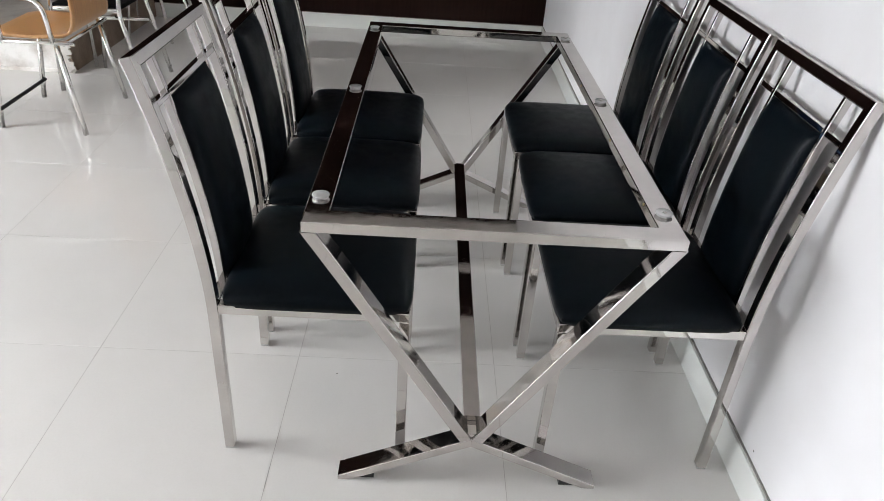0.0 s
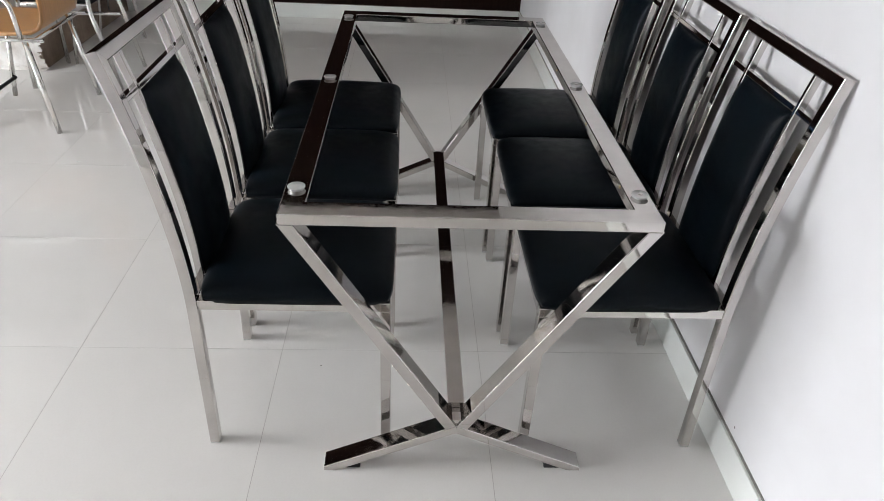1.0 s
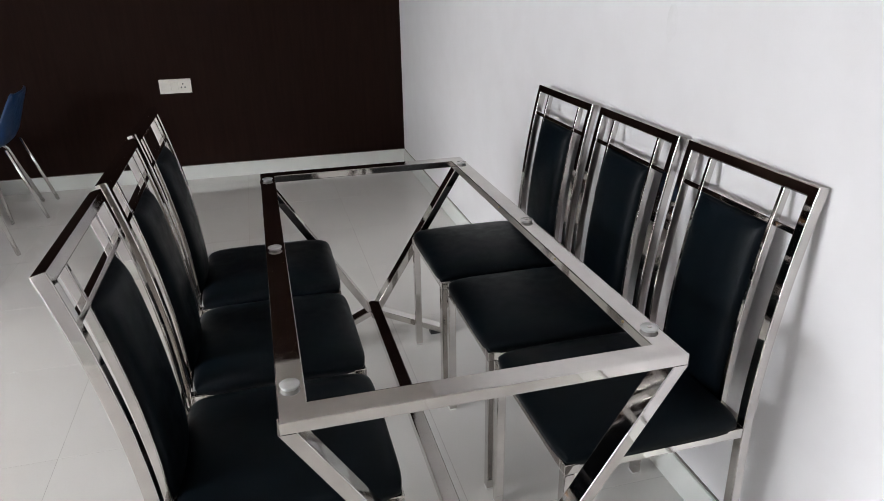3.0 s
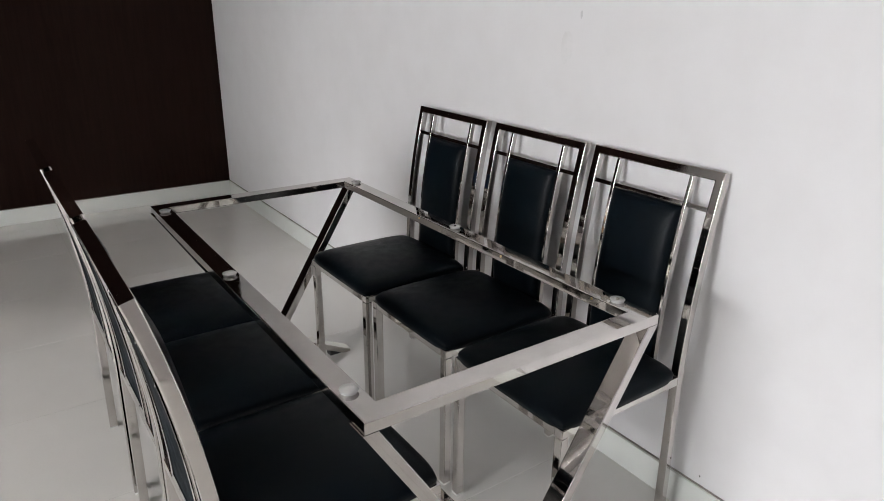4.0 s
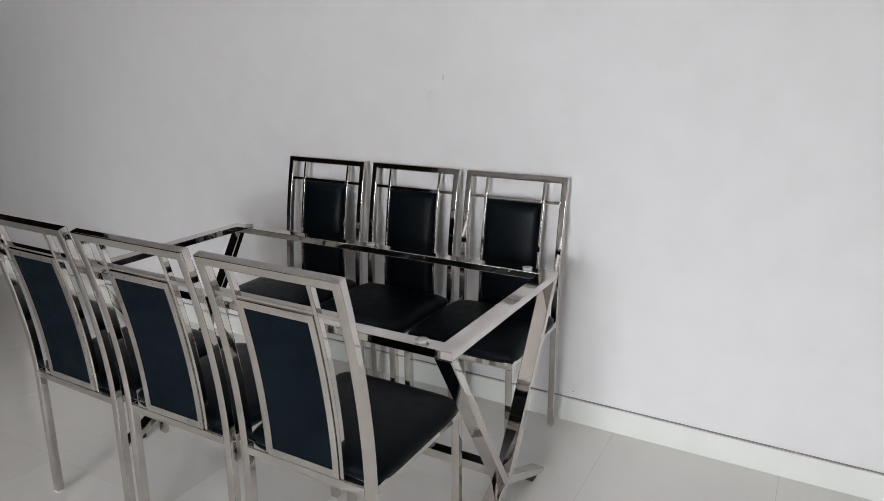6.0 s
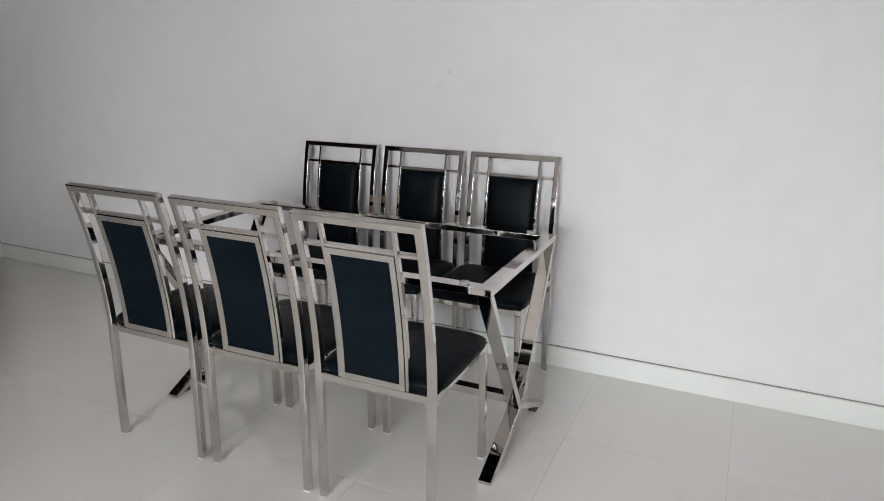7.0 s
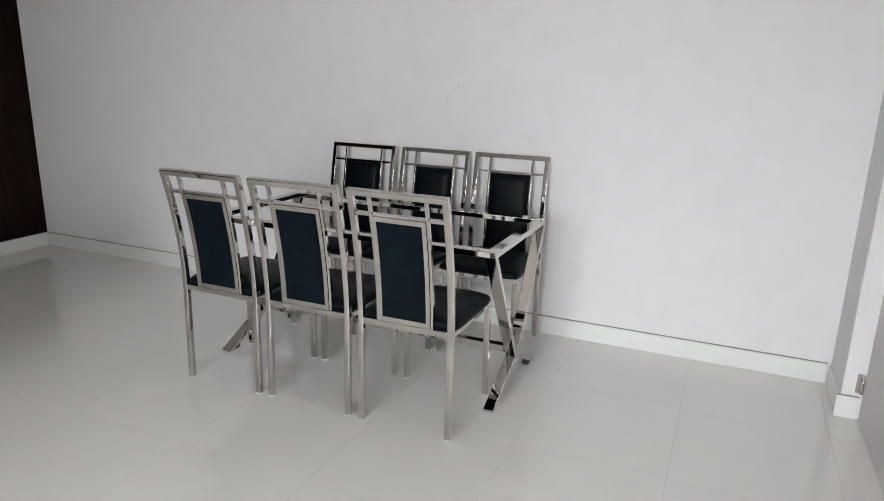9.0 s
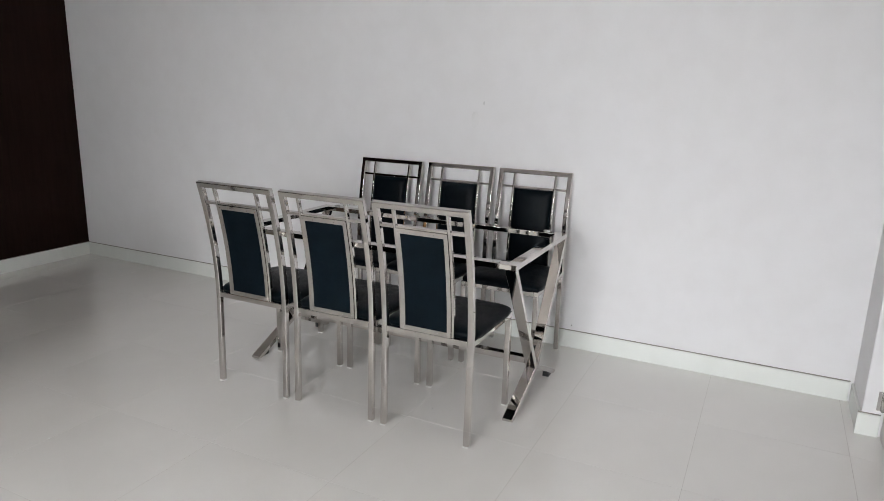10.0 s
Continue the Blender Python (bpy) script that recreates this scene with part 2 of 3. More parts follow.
def prism(outline, ya, yb):
    bm = bmesh.new()
    a = [bm.verts.new((x, min(ya, yb), z)) for x, z in outline]
    b = [bm.verts.new((x, max(ya, yb), z)) for x, z in outline]
    bm.faces.new(a)
    bm.faces.new(b[::-1])
    for i in range(len(a)):
        j = (i + 1) % len(a)
        bm.faces.new((a[i], b[i], b[j], a[j]))
    bmesh.ops.recalc_face_normals(bm, faces=bm.faces)
    return bm


# ---- room ----
JAMB = -1.407
WALL_TURN = Matrix.Translation((RIGHT, 1.4, 0)) @ Matrix.Rotation(radians(-0.18), 4, "Z") @ Matrix.Translation((-RIGHT, -1.4, 0))


def askew(ob):
    """Sets what belongs to the white wall to its slight turn out of square."""
    ob.matrix_basis = WALL_TURN
    return ob


askew(tagged(mesh_object("wall_right", box(RIGHT, RIGHT + 0.2, JAMB - 0.05, FAR + 0.2, 0, CEIL), PAINT),
             "white painted plaster wall with faint smudges behind the chairs", "wall", kind="structure"))
tagged(mesh_object("wall_jamb", box(0.352, RIGHT + 0.25, -1.74, JAMB, 0, CEIL, 0.003), PAINT),
       "white painted door jamb projecting from the wall", "wall", kind="structure")
tagged(mesh_object("wall_far", box(LEFT - 0.2, RIGHT + 0.1, FAR, FAR + 0.2, 0, CEIL), DARK_WALL),
       "dark brown laminate-clad wall at the room's far end", "wall", kind="structure")
DOOR_X0, DOOR_TOP = -0.56, 2.08
near_bm = box(LEFT - 0.2, DOOR_X0, NEAR - 0.15, NEAR, 0, CEIL)
add_box(near_bm, DOOR_X0, 0.352, NEAR - 0.15, NEAR, DOOR_TOP, CEIL)
tagged(mesh_object("wall_near", near_bm, PAINT), "plain white painted wall round the door", "wall", kind="structure")
tagged(mesh_object("wall_left", slab_with_hole("x", LEFT - 0.2, 0.2, NEAR, FAR, 0, CEIL, WIN), PAINT),
       "white painted wall with a wide window opening", "wall", kind="structure")
tagged(mesh_object("ceiling", box(LEFT - 0.2, RIGHT + 0.2, NEAR - 0.25, FAR + 0.2, CEIL, CEIL + 0.15), CEILING_PAINT),
       "plain white painted ceiling", "ceiling", kind="structure")
tagged(mesh_object("ground", box(-120, 120, -120, 120, -0.5, -0.16), GROUND), "grey outdoor paving seen past the window", "ground", kind="structure")

# skirting: ivory tile with a dusty dark joint along its top
BASE_H, BASE_T = 0.103, 0.012
PX, PY, PZ = -2.275, 2.875, 0.19


def skirting(x0, x1, y0, y1, z0=0.0):
    return tagged(mesh_object("baseboard", box(x0, x1, y0, y1, z0, z0 + BASE_H, 0.0015), SKIRT),
                  "ivory glazed skirting tile along the foot of the wall", "baseboard", kind="structure")


def skirting_gap(x0, x1, y0, y1, z0=0.0):
    return tagged(mesh_object("trim", box(x0, x1, y0, y1, z0 + BASE_H, z0 + BASE_H + 0.004), SKIRT_GAP),
                  "dusty dark joint along the skirting's top edge", "trim", kind="structure")


askew(skirting(RIGHT - BASE_T, RIGHT, JAMB + 0.018, FAR - BASE_T - 0.001))
askew(skirting_gap(RIGHT - 0.005, RIGHT, JAMB + 0.016, FAR - 0.005))
skirting(PX + 0.002, RIGHT + 0.004, FAR - BASE_T, FAR)
skirting_gap(PX + 0.002, RIGHT + 0.004, FAR - 0.004, FAR)
skirting(0.340, 0.352, NEAR + 0.008, JAMB + 0.016)
skirting(0.353, RIGHT - 0.026, JAMB, JAMB + BASE_T)
skirting_gap(0.347, 0.352, NEAR + 0.008, JAMB + 0.014)
skirting(LEFT, LEFT + BASE_T, NEAR + BASE_T, 2.83)
skirting(LEFT, DOOR_X0, NEAR, NEAR + BASE_T)

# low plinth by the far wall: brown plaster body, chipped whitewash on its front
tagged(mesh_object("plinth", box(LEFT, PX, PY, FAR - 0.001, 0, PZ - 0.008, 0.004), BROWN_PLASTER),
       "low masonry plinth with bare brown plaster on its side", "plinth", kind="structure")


def chipped_sheet(x0, x1, z0, z1, seed, steps=26):
    """An upright sheet of plaster whose right edge and top are broken off unevenly."""
    rnd = random.Random(seed)
    right = [(x1 + rnd.uniform(-0.022, 0.010) + 0.012 * math.sin(9.0 * i / steps), z0 + (z1 - z0) * i / steps) for i in range(steps + 1)]
    top = [(x1 - 0.02 - (x1 - x0) * (i + 1) / (3 * steps), z1 - rnd.uniform(0.0, 0.012)) for i in range(3 * steps - 1)]
    return [(x0, z0)] + right + top + [(x0, z1)]


tagged(mesh_object("plinth_front", prism(chipped_sheet(-3.6, PX + 0.004, 0.0, PZ - 0.010, 11), PY - 0.010, PY - 0.0005), CHIPPED),
       "cracked whitewashed plaster with chipped edges on the plinth's front", "plinth", kind="structure")
tagged(mesh_object("plinth_foot", prism(chipped_sheet(-3.6, PX + 0.002, 0.0, 0.026, 12), PY - 0.019, PY - 0.0105), CHIPPED),
       "thicker ragged band of whitewash along the plinth's foot", "plinth", kind="structure")
tagged(mesh_object("plinth_top", box(LEFT, PX - 0.012, PY + 0.006, FAR - 0.001, PZ - 0.0078, PZ, 0.003), CEMENT),
       "dusty cement screed on the low plinth", "plinth", kind="structure")
tagged(mesh_object("baseboard", box(-2.80, -2.532, FAR - BASE_T, FAR, PZ + 0.0005, 0.246, 0.0015), SKIRT), "broken piece of ivory skirting tile above the low plinth", "baseboard", kind="structure")
tagged(mesh_object("trim", box(-2.531, -2.425, FAR - 0.010, FAR, PZ + 0.0005, 0.240, 0.003), BARE_BRICK), "bare reddish brick where the skirting breaks off", "trim", kind="structure")
tagged(mesh_object("baseboard", box(-2.424, PX + 0.001, FAR - 0.009, FAR, PZ + 0.0005, 0.226, 0.002), CEMENT), "rough cement patch beside the broken skirting", "baseboard", kind="structure")

# door in the near wall, closed
door = thing("door_1", "grey painted flush door, closed, hinged at the white jamb", "door", kind="structure")
part("door_leaf", box(DOOR_X0 + 0.004, 0.348, NEAR - 0.036, NEAR - 0.002, 0.006, DOOR_TOP - 0.004, 0.002), DOOR_PAINT, door)
for hz in (0.17, 1.05, 1.88):
    hinge = part("hinge", sweep(round_profile(0.007, 10), [(0.340, NEAR + 0.008, hz - 0.045), (0.340, NEAR + 0.008, hz + 0.045)], (1, 0, 0)), TUBE, door, "bright steel butt hinge", True)
    part("leaf", box(0.3495, 0.3517, NEAR + 0.010, NEAR + 0.030, hz - 0.045, hz + 0.045), TUBE, hinge)

# window in the left wall
window = thing("window_1", "wide white aluminium window letting in daylight", "window", kind="structure")
wy0, wy1, wz0, wz1 = WIN
wf = bmesh.new()
for a, b, c, d in ((wy0, wy1, wz0, wz0 + 0.06), (wy0, wy1, wz1 - 0.06, wz1), (wy0, wy0 + 0.06, wz0 + 0.06, wz1 - 0.06), (wy1 - 0.06, wy1, wz0 + 0.06, wz1 - 0.06)):
    add_box(wf, LEFT - 0.14, LEFT - 0.08, a, b, c, d, 0.003)
part("window_frame", wf, ALUMINIUM, window)
for k in (1, 2):
    wm = wy0 + (wy1 - wy0) * k / 3
    part("mullion", box(LEFT - 0.14, LEFT - 0.08, wm - 0.03, wm + 0.03, wz0 + 0.06, wz1 - 0.06, 0.003), ALUMINIUM, window)

for k in range(3):
    pane = part("pane", box(LEFT - 0.113, LEFT - 0.107, wy0 + (wy1 - wy0) * k / 3 + 0.06, wy0 + (wy1 - wy0) * (k + 1) / 3 - 0.06, wz0 + 0.061, wz1 - 0.061), GLASS, window)
    pane.visible_shadow = False

# switch plate on the dark wall
plate = thing("switch_plate", "ivory plastic switch and socket plate on the dark wall", "switch")
part("plate", box(-1.027, -0.813, FAR - 0.012, FAR - 0.0005, 0.640, 0.739, 0.004, 2), SWITCH, plate)
part("rocker_switch", box(-1.000, -0.948, FAR - 0.017, FAR - 0.011, 0.660, 0.719, 0.003), SWITCH, plate)
part("rocker_switch", box(-0.944, -0.900, FAR - 0.016, FAR - 0.011, 0.660, 0.719, 0.003), SWITCH, plate)
for sx, sz in ((-0.868, 0.704), (-0.880, 0.680), (-0.856, 0.680)):
    part("socket_hole", sweep(round_profile(0.0055, 8), [(sx, FAR - 0.013, sz), (sx, FAR - 0.0115, sz)], (1, 0, 0)), SWITCH_DARK, plate)

# marks on the white wall
def smudge(y, z, w, h, seed):
    rnd = random.Random(seed)
    bm = bmesh.new()
    n = 18
    ring = [bm.verts.new((RIGHT - 0.0006, y + w / 2 * math.cos(2 * math.pi * i / n) * rnd.uniform(0.75, 1.1), z + h / 2 * math.sin(2 * math.pi * i / n) * rnd.uniform(0.8, 1.1))) for i in range(n)]
    bm.faces.new(ring)
    return bm


askew(tagged(mesh_object("wall_mark", smudge(0.69, 1.29, 0.055, 0.10, 3), SMUDGE), "faint grey smudge on the white wall", "wall mark", kind="structure"))
askew(tagged(mesh_object("wall_mark", smudge(0.637, 1.384, 0.010, 0.026, 5), SCUFF), "small dark scuff on the white wall", "wall mark", kind="structure"))
askew(tagged(mesh_object("wall_mark", smudge(0.027, 0.134, 0.006, 0.007, 7), PINHOLE), "tiny dark hole low in the white wall", "wall mark", kind="structure"))


# ---- table ----
TW, TL, TH, RAIL, RT = 0.38, 1.522, 0.75, 0.05, 0.025


def dining_table():
    t = thing("dining_table", "polished stainless steel dining table frame without its glass top", "table")
    for s in (-1, 1):
        xs = sorted((s * TW, s * (TW - RAIL)))
        rail = part("long_rail", box(xs[0], xs[1], -0.02, TL + 0.02, TH - RT, TH, 0.0025, 3), STEEL, t)
        trim_mesh(rail, (((s * TW, 0, 0), (-s, -1, 0)), ((s * TW, TL, 0), (-s, 1, 0))))
        for y in (0.102, 0.763, 1.422):
            pad = part("suction_pad", pad_mesh(s * 0.356, y), SILICONE, t, "clear silicone pad for the missing glass", True)
            if s > 0:
                part("pad_core", sweep(round_profile(0.0045, 10), [(s * 0.356, y, TH + 0.0060), (s * 0.356, y, TH + 0.0082)], (1, 0, 0)), STEEL, pad)
    for y in (0.16, 0.505, 0.93):
        part("screw", sweep(round_profile(0.0035, 8), [(TW - RAIL + 0.001, y, TH - 0.008), (TW - RAIL - 0.0015, y, TH - 0.008)], (0, 1, 0)), BRASS, t, "small brassy screw head")
    for y0, inward in ((0.0, 1), (TL, -1)):
        ym = y0 + inward * RAIL / 2
        rail = part("end_rail", box(-TW - 0.02, TW + 0.02, min(y0, y0 + inward * RAIL), max(y0, y0 + inward * RAIL), TH - RT, TH, 0.0025, 3), STEEL, t)
        trim_mesh(rail, [((s * TW, y0, 0), (s, inward, 0)) for s in (-1, 1)])
        prof = rect_profile(RAIL, RT, 0.003)
        for s in (-1, 1):
            leg = part("slanted_leg", sweep(rect_profile(RAIL, 0.028, 0.003), [(s * 0.3865, ym, 0.755), (-s * 0.0179, ym, 0.104)]), STEEL, t)
            trim_mesh(leg, (((0, 0, TH - RT - 0.0004), (0, 0, 1)), ((s * 0.0002, 0, 0), (-s, 0, 0)), ((s * 0.04, 0, 0.1452), (-0.465 * s, 0, -1))))
            foot = part("foot", sweep(prof, [(-s * 0.020, ym, 0.1591), (s * 0.360, ym, -0.0176)]), STEEL, t)
            trim_mesh(foot, (((0, 0, 0.0006), (0, 0, -1)), ((s * 0.326, 0, 0), (s, 0, 0)), ((s * 0.0002, 0, 0), (-s, 0, 0))))
            part("glide", wedge_mesh(s, ym), BLACK_RUBBER, foot, "black rubber glide")
        part("joint_block", joint_mesh(y0 + inward * 0.006, y0 + inward * (RAIL - 0.003)), STEEL, t)
    part("stretcher", box(-0.021, 0.021, RAIL - 0.002, TL - RAIL + 0.002, 0.163, 0.195, 0.003, 2), STEEL, t)
    return t


def pad_mesh(x, y):
    bm = bmesh.new()
    rings = []
    for r, z in ((0.013, 0.0), (0.016, 0.0008), (0.011, 0.003), (0.0185, 0.006), (0.018, 0.0072), (0.006, 0.0062)):
        rings.append([bm.verts.new((x + r * math.cos(i * math.pi / 10), y + r * math.sin(i * math.pi / 10), TH + z)) for i in range(20)])
    for a, b in zip(rings, rings[1:]):
        for i in range(20):
            bm.faces.new((a[i], a[(i + 1) % 20], b[(i + 1) % 20], b[i]))
    bm.faces.new(rings[-1])
    return bm


def wedge_mesh(s, ym):
    """The glide under a foot's low end, cut to the foot's slope."""
    return prism([(s * 0.236, 0.0), (s * 0.284, 0.0), (s * 0.284, 0.0050), (s * 0.236, 0.0270)], ym - 0.016, ym + 0.016)


def joint_mesh(ya, yb):
    """The small weld plate in the fork of the two slanted legs."""
    return prism([(0, 0.158), (0.0105, 0.178), (-0.0105, 0.178)], ya, yb)


def trim_mesh(ob, planes):
    """Cuts away what lies beyond each plane (point, normal) and closes the ends."""
    bm = bmesh.new()
    bm.from_mesh(ob.data)
    for co, no in planes:
        bmesh.ops.bisect_plane(bm, geom=bm.verts[:] + bm.edges[:] + bm.faces[:], plane_co=co, plane_no=no, clear_outer=True)
        bmesh.ops.holes_fill(bm, edges=[e for e in bm.edges if e.is_boundary])
    bmesh.ops.recalc_face_normals(bm, faces=bm.faces)
    bm.to_mesh(ob.data)
    bm.free()
    rounded_edges(ob.data)


dining_table()


# ---- dining chairs ----
HALF, POST, SEAT_Z, TOP_Z, DEPTH, REAR = 0.215, 0.025, 0.445, 1.022, 0.2155, 0.2180


LEAN = [0.087]


def back_x(z):
    """How the back leans away with height."""
    return -REAR - LEAN[0] * max(0.0, (z - 0.468) / 0.552) ** 1.8


def back_line(y, z0, z1, n, dx=0.0):
    return [(back_x(z0 + (z1 - z0) * i / n) + dx, y, z0 + (z1 - z0) * i / n) for i in range(n + 1)]


def seat_cushion(x0, x1, y0, y1, z0, edge, crown, n=22):
    """A padded seat: straight low sides, rolled edges, slightly crowned top."""
    bm = bmesh.new()
    cx, cy, hx, hy = (x0 + x1) / 2, (y0 + y1) / 2, (x1 - x0) / 2, (y1 - y0) / 2
    grid = []
    for i in range(n + 1):
        row = []
        for j in range(n + 1):
            u, v = math.sin((i / n - 0.5) * math.pi), math.sin((j / n - 0.5) * math.pi)
            k = 0.10
            px, py = u * math.sqrt(max(0, 1 - k * v ** 8)), v * math.sqrt(max(0, 1 - k * u ** 8))
            e = max(0.0, 1 - abs(u) ** 9) ** 0.5 * max(0.0, 1 - abs(v) ** 9) ** 0.5
            z = z0 + 0.016 + edge * e + crown * (1 - u * u) * (1 - v * v)
            row.append(bm.verts.new((cx + px * hx, cy + py * hy, z)))
        grid.append(row)
    for i in range(n):
        for j in range(n):
            bm.faces.new((grid[i][j], grid[i + 1][j], grid[i + 1][j + 1], grid[i][j + 1]))
    rim = [grid[i][0] for i in range(n + 1)] + [grid[n][j] for j in range(1, n + 1)] + [grid[i][n] for i in range(n - 1, -1, -1)] + [grid[0][j] for j in range(n - 1, 0, -1)]
    low = [bm.verts.new((cx + (v.co.x - cx) * 0.997, cy + (v.co.y - cy) * 0.997, z0)) for v in rim]
    for i in range(len(rim)):
        j = (i + 1) % len(rim)
        bm.faces.new((rim[i], rim[j], low[j], low[i]))
    bm.faces.new(low[::-1])
    return bm


def back_pad(y0, y1, z0, z1, thick, n=16):
    """A padded panel that follows the curve of the back, bulging towards the sitter."""
    bm = bmesh.new()
    front, rear = [], []
    for i in range(n + 1):
        fr, rr = [], []
        for j in range(n + 1):
            u, v = math.sin((j / n - 0.5) * math.pi), math.sin((i / n - 0.5) * math.pi)
            y, z = (y0 + y1) / 2 + u * (y1 - y0) / 2, (z0 + z1) / 2 + v * (z1 - z0) / 2
            e = max(0.0, 1 - abs(u) ** 7) ** 0.5 * max(0.0, 1 - abs(v) ** 12) ** 0.5
            fr.append(bm.verts.new((back_x(z) + 0.004 + thick * e + 0.006 * (1 - u * u), y, z)))
            rr.append(bm.verts.new((back_x(z) - 0.004, y, z)))
        front.append(fr)
        rear.append(rr)
    for i in range(n):
        for j in range(n):
            bm.faces.new((front[i][j], front[i][j + 1], front[i + 1][j + 1], front[i + 1][j]))
            bm.faces.new((rear[i][j], rear[i + 1][j], rear[i + 1][j + 1], rear[i][j + 1]))
    def ring(g):
        return [g[i][0] for i in range(n + 1)] + [g[n][j] for j in range(1, n + 1)] + [g[i][n] for i in range(n - 1, -1, -1)] + [g[0][j] for j in range(n - 1, 0, -1)]
    a, b = ring(front), ring(rear)
    for i in range(len(a)):
        j = (i + 1) % len(a)
        bm.faces.new((a[i], a[j], b[j], b[i]))
    return bm


def back_panel(y0, y1, z0, z1, dx, thick, n=14):
    """A thin sheet along the back's curve."""
    bm = bmesh.new()
    f = [[bm.verts.new((back_x(z0 + (z1 - z0) * i / n) + d, y, z0 + (z1 - z0) * i / n)) for d, y in ((dx, y0), (dx, y1), (dx + thick, y1), (dx + thick, y0))] for i in range(n + 1)]
    for a, b in zip(f, f[1:]):
        for k in range(4):
            bm.faces.new((a[k], a[(k + 1) % 4], b[(k + 1) % 4], b[k]))
    bm.faces.new(f[0][::-1])
    bm.faces.new(f[-1])
    return bm


def lean_at(z):
    """The pose of the back's local frame at height z, tilted with the back's lean."""
    lean = math.atan((back_x(z - 0.01) - back_x(z + 0.01)) / 0.02)
    return Matrix.Translation((back_x(z), 0, z)) @ Matrix.Rotation(-lean, 4, "Y")


def leaning(bm, z):
    """Sets a rail made round the origin into the back at height z."""
    bmesh.ops.transform(bm, matrix=lean_at(z), verts=bm.verts)
    return bm


CHAIR_LABEL = "polished steel dining chair with black padded seat and back"


def dining_chair():
    c = thing("dining_chair", CHAIR_LABEL, "chair", "chairs round the table")
    sq, slim = rect_profile(POST, POST, 0.0028, 3, 0.0006), rect_profile(0.0115, 0.018, 0.002, 3, 0.0005)
    inner = HALF - POST
    corner = lean_at(TOP_Z - POST / 2)
    for s in (-1, 1):
        y = s * (HALF - POST / 2)
        post = part("back_post", sweep(sq, [(-REAR - 0.009, y, 0.006)] + back_line(y, 0.445, TOP_Z + 0.012, 16), (0, 1, 0)), STEEL, c)
        trim_mesh(post, ((corner @ Vector((0, s * HALF, POST / 2)), corner.to_3x3() @ Vector((0, -s, 1))),))
        part("front_leg", box(DEPTH - POST / 2, DEPTH + POST / 2, y - POST / 2, y + POST / 2, 0.006, SEAT_Z, 0.0028, 3), STEEL, c)
        part("side_rail", box(-REAR + POST / 2, DEPTH + POST / 2, y - POST / 2, y + POST / 2, SEAT_Z, SEAT_Z + POST, 0.0028, 3), STEEL, c)
        part("back_spindle", sweep(slim, back_line(s * 0.1215, SEAT_Z + POST, TOP_Z - POST, 14), (0, 1, 0)), STEEL, c)
        for x in (-REAR - 0.009, DEPTH):
            part("foot_cap", box(x - 0.0122, x + 0.0122, y - 0.0122, y + 0.0122, 0.0, 0.0065, 0.001), CAP, c, "plastic foot cap, paled to stand for the glint at the foot")
    part("front_rail", box(DEPTH - POST / 2, DEPTH + POST / 2, -inner, inner, SEAT_Z, SEAT_Z + POST, 0.0028, 3), STEEL, c)
    part("rear_rail", box(-REAR - POST / 2, -REAR + POST / 2, -inner, inner, SEAT_Z, SEAT_Z + POST, 0.0028, 3), STEEL, c)
    top = part("top_rail", leaning(sweep(sq, [(0, -HALF - 0.01, 0), (0, HALF + 0.01, 0)], (0, 0, 1)), TOP_Z - POST / 2), STEEL, c)
    trim_mesh(top, [(corner @ Vector((0, s * HALF, POST / 2)), corner.to_3x3() @ Vector((0, s, -1))) for s in (-1, 1)])
    mz, bar = 0.9235, 0.0062
    bm = bmesh.new()
    for a, b in ((-inner, -0.1274), (-0.1156, 0.1156), (0.1274, inner)):
        add_box(bm, -0.008, 0.009, a, b, -bar, bar, 0.0018, 2)
    part("cross_rail", leaning(bm, mz), STEEL, c)
    part("seat", seat_cushion(-REAR + 0.014, DEPTH + 0.017, -HALF - 0.0045, HALF + 0.0045, SEAT_Z + POST - 0.0034, 0.0245, 0.017), VINYL, c, "black vinyl padded seat", True)
    z0, z1 = SEAT_Z + POST + 0.0005, mz - bar - 0.0045
    rest = part("back_cushion", back_pad(-0.1145, 0.1145, z0 + 0.0035, z1 + 0.003, 0.022), VINYL, c, "black vinyl padded backrest", True)
    low, high, top_edge = 0.4915, z1 - 0.016, mz - bar - 0.0006
    part("rear_cover", back_panel(-0.0972, 0.0972, low + 0.0005, high - 0.0005, -0.0095, 0.005), VINYL_BACK, rest, "dark vinyl cover behind the backrest")
    for y0, y1, a, b in ((-0.1152, -0.0975, z0, top_edge), (0.0975, 0.1152, z0, top_edge), (-0.0975, 0.0975, high, top_edge), (-0.0975, 0.0975, z0, low)):
        part("steel_border", back_panel(y0, y1, a, b, -0.0125, 0.008, 14 if b - a > 0.2 else 2), STEEL, rest)
    spots = [(s * 0.1055, z) for s in (-1, 1) for z in (0.485, 0.60, 0.71, 0.82, high + 0.008)] + [(y, z) for y in (-0.055, 0.055) for z in ((low + z0) / 2, high + 0.008)]
    for y, z in spots:
        x = back_x(z) - 0.0125
        part("screw", sweep(round_profile(0.0026, 6), [(x - 0.0012, y, z), (x + 0.001, y, z)], (0, 1, 0)), TUBE, rest)
    return c


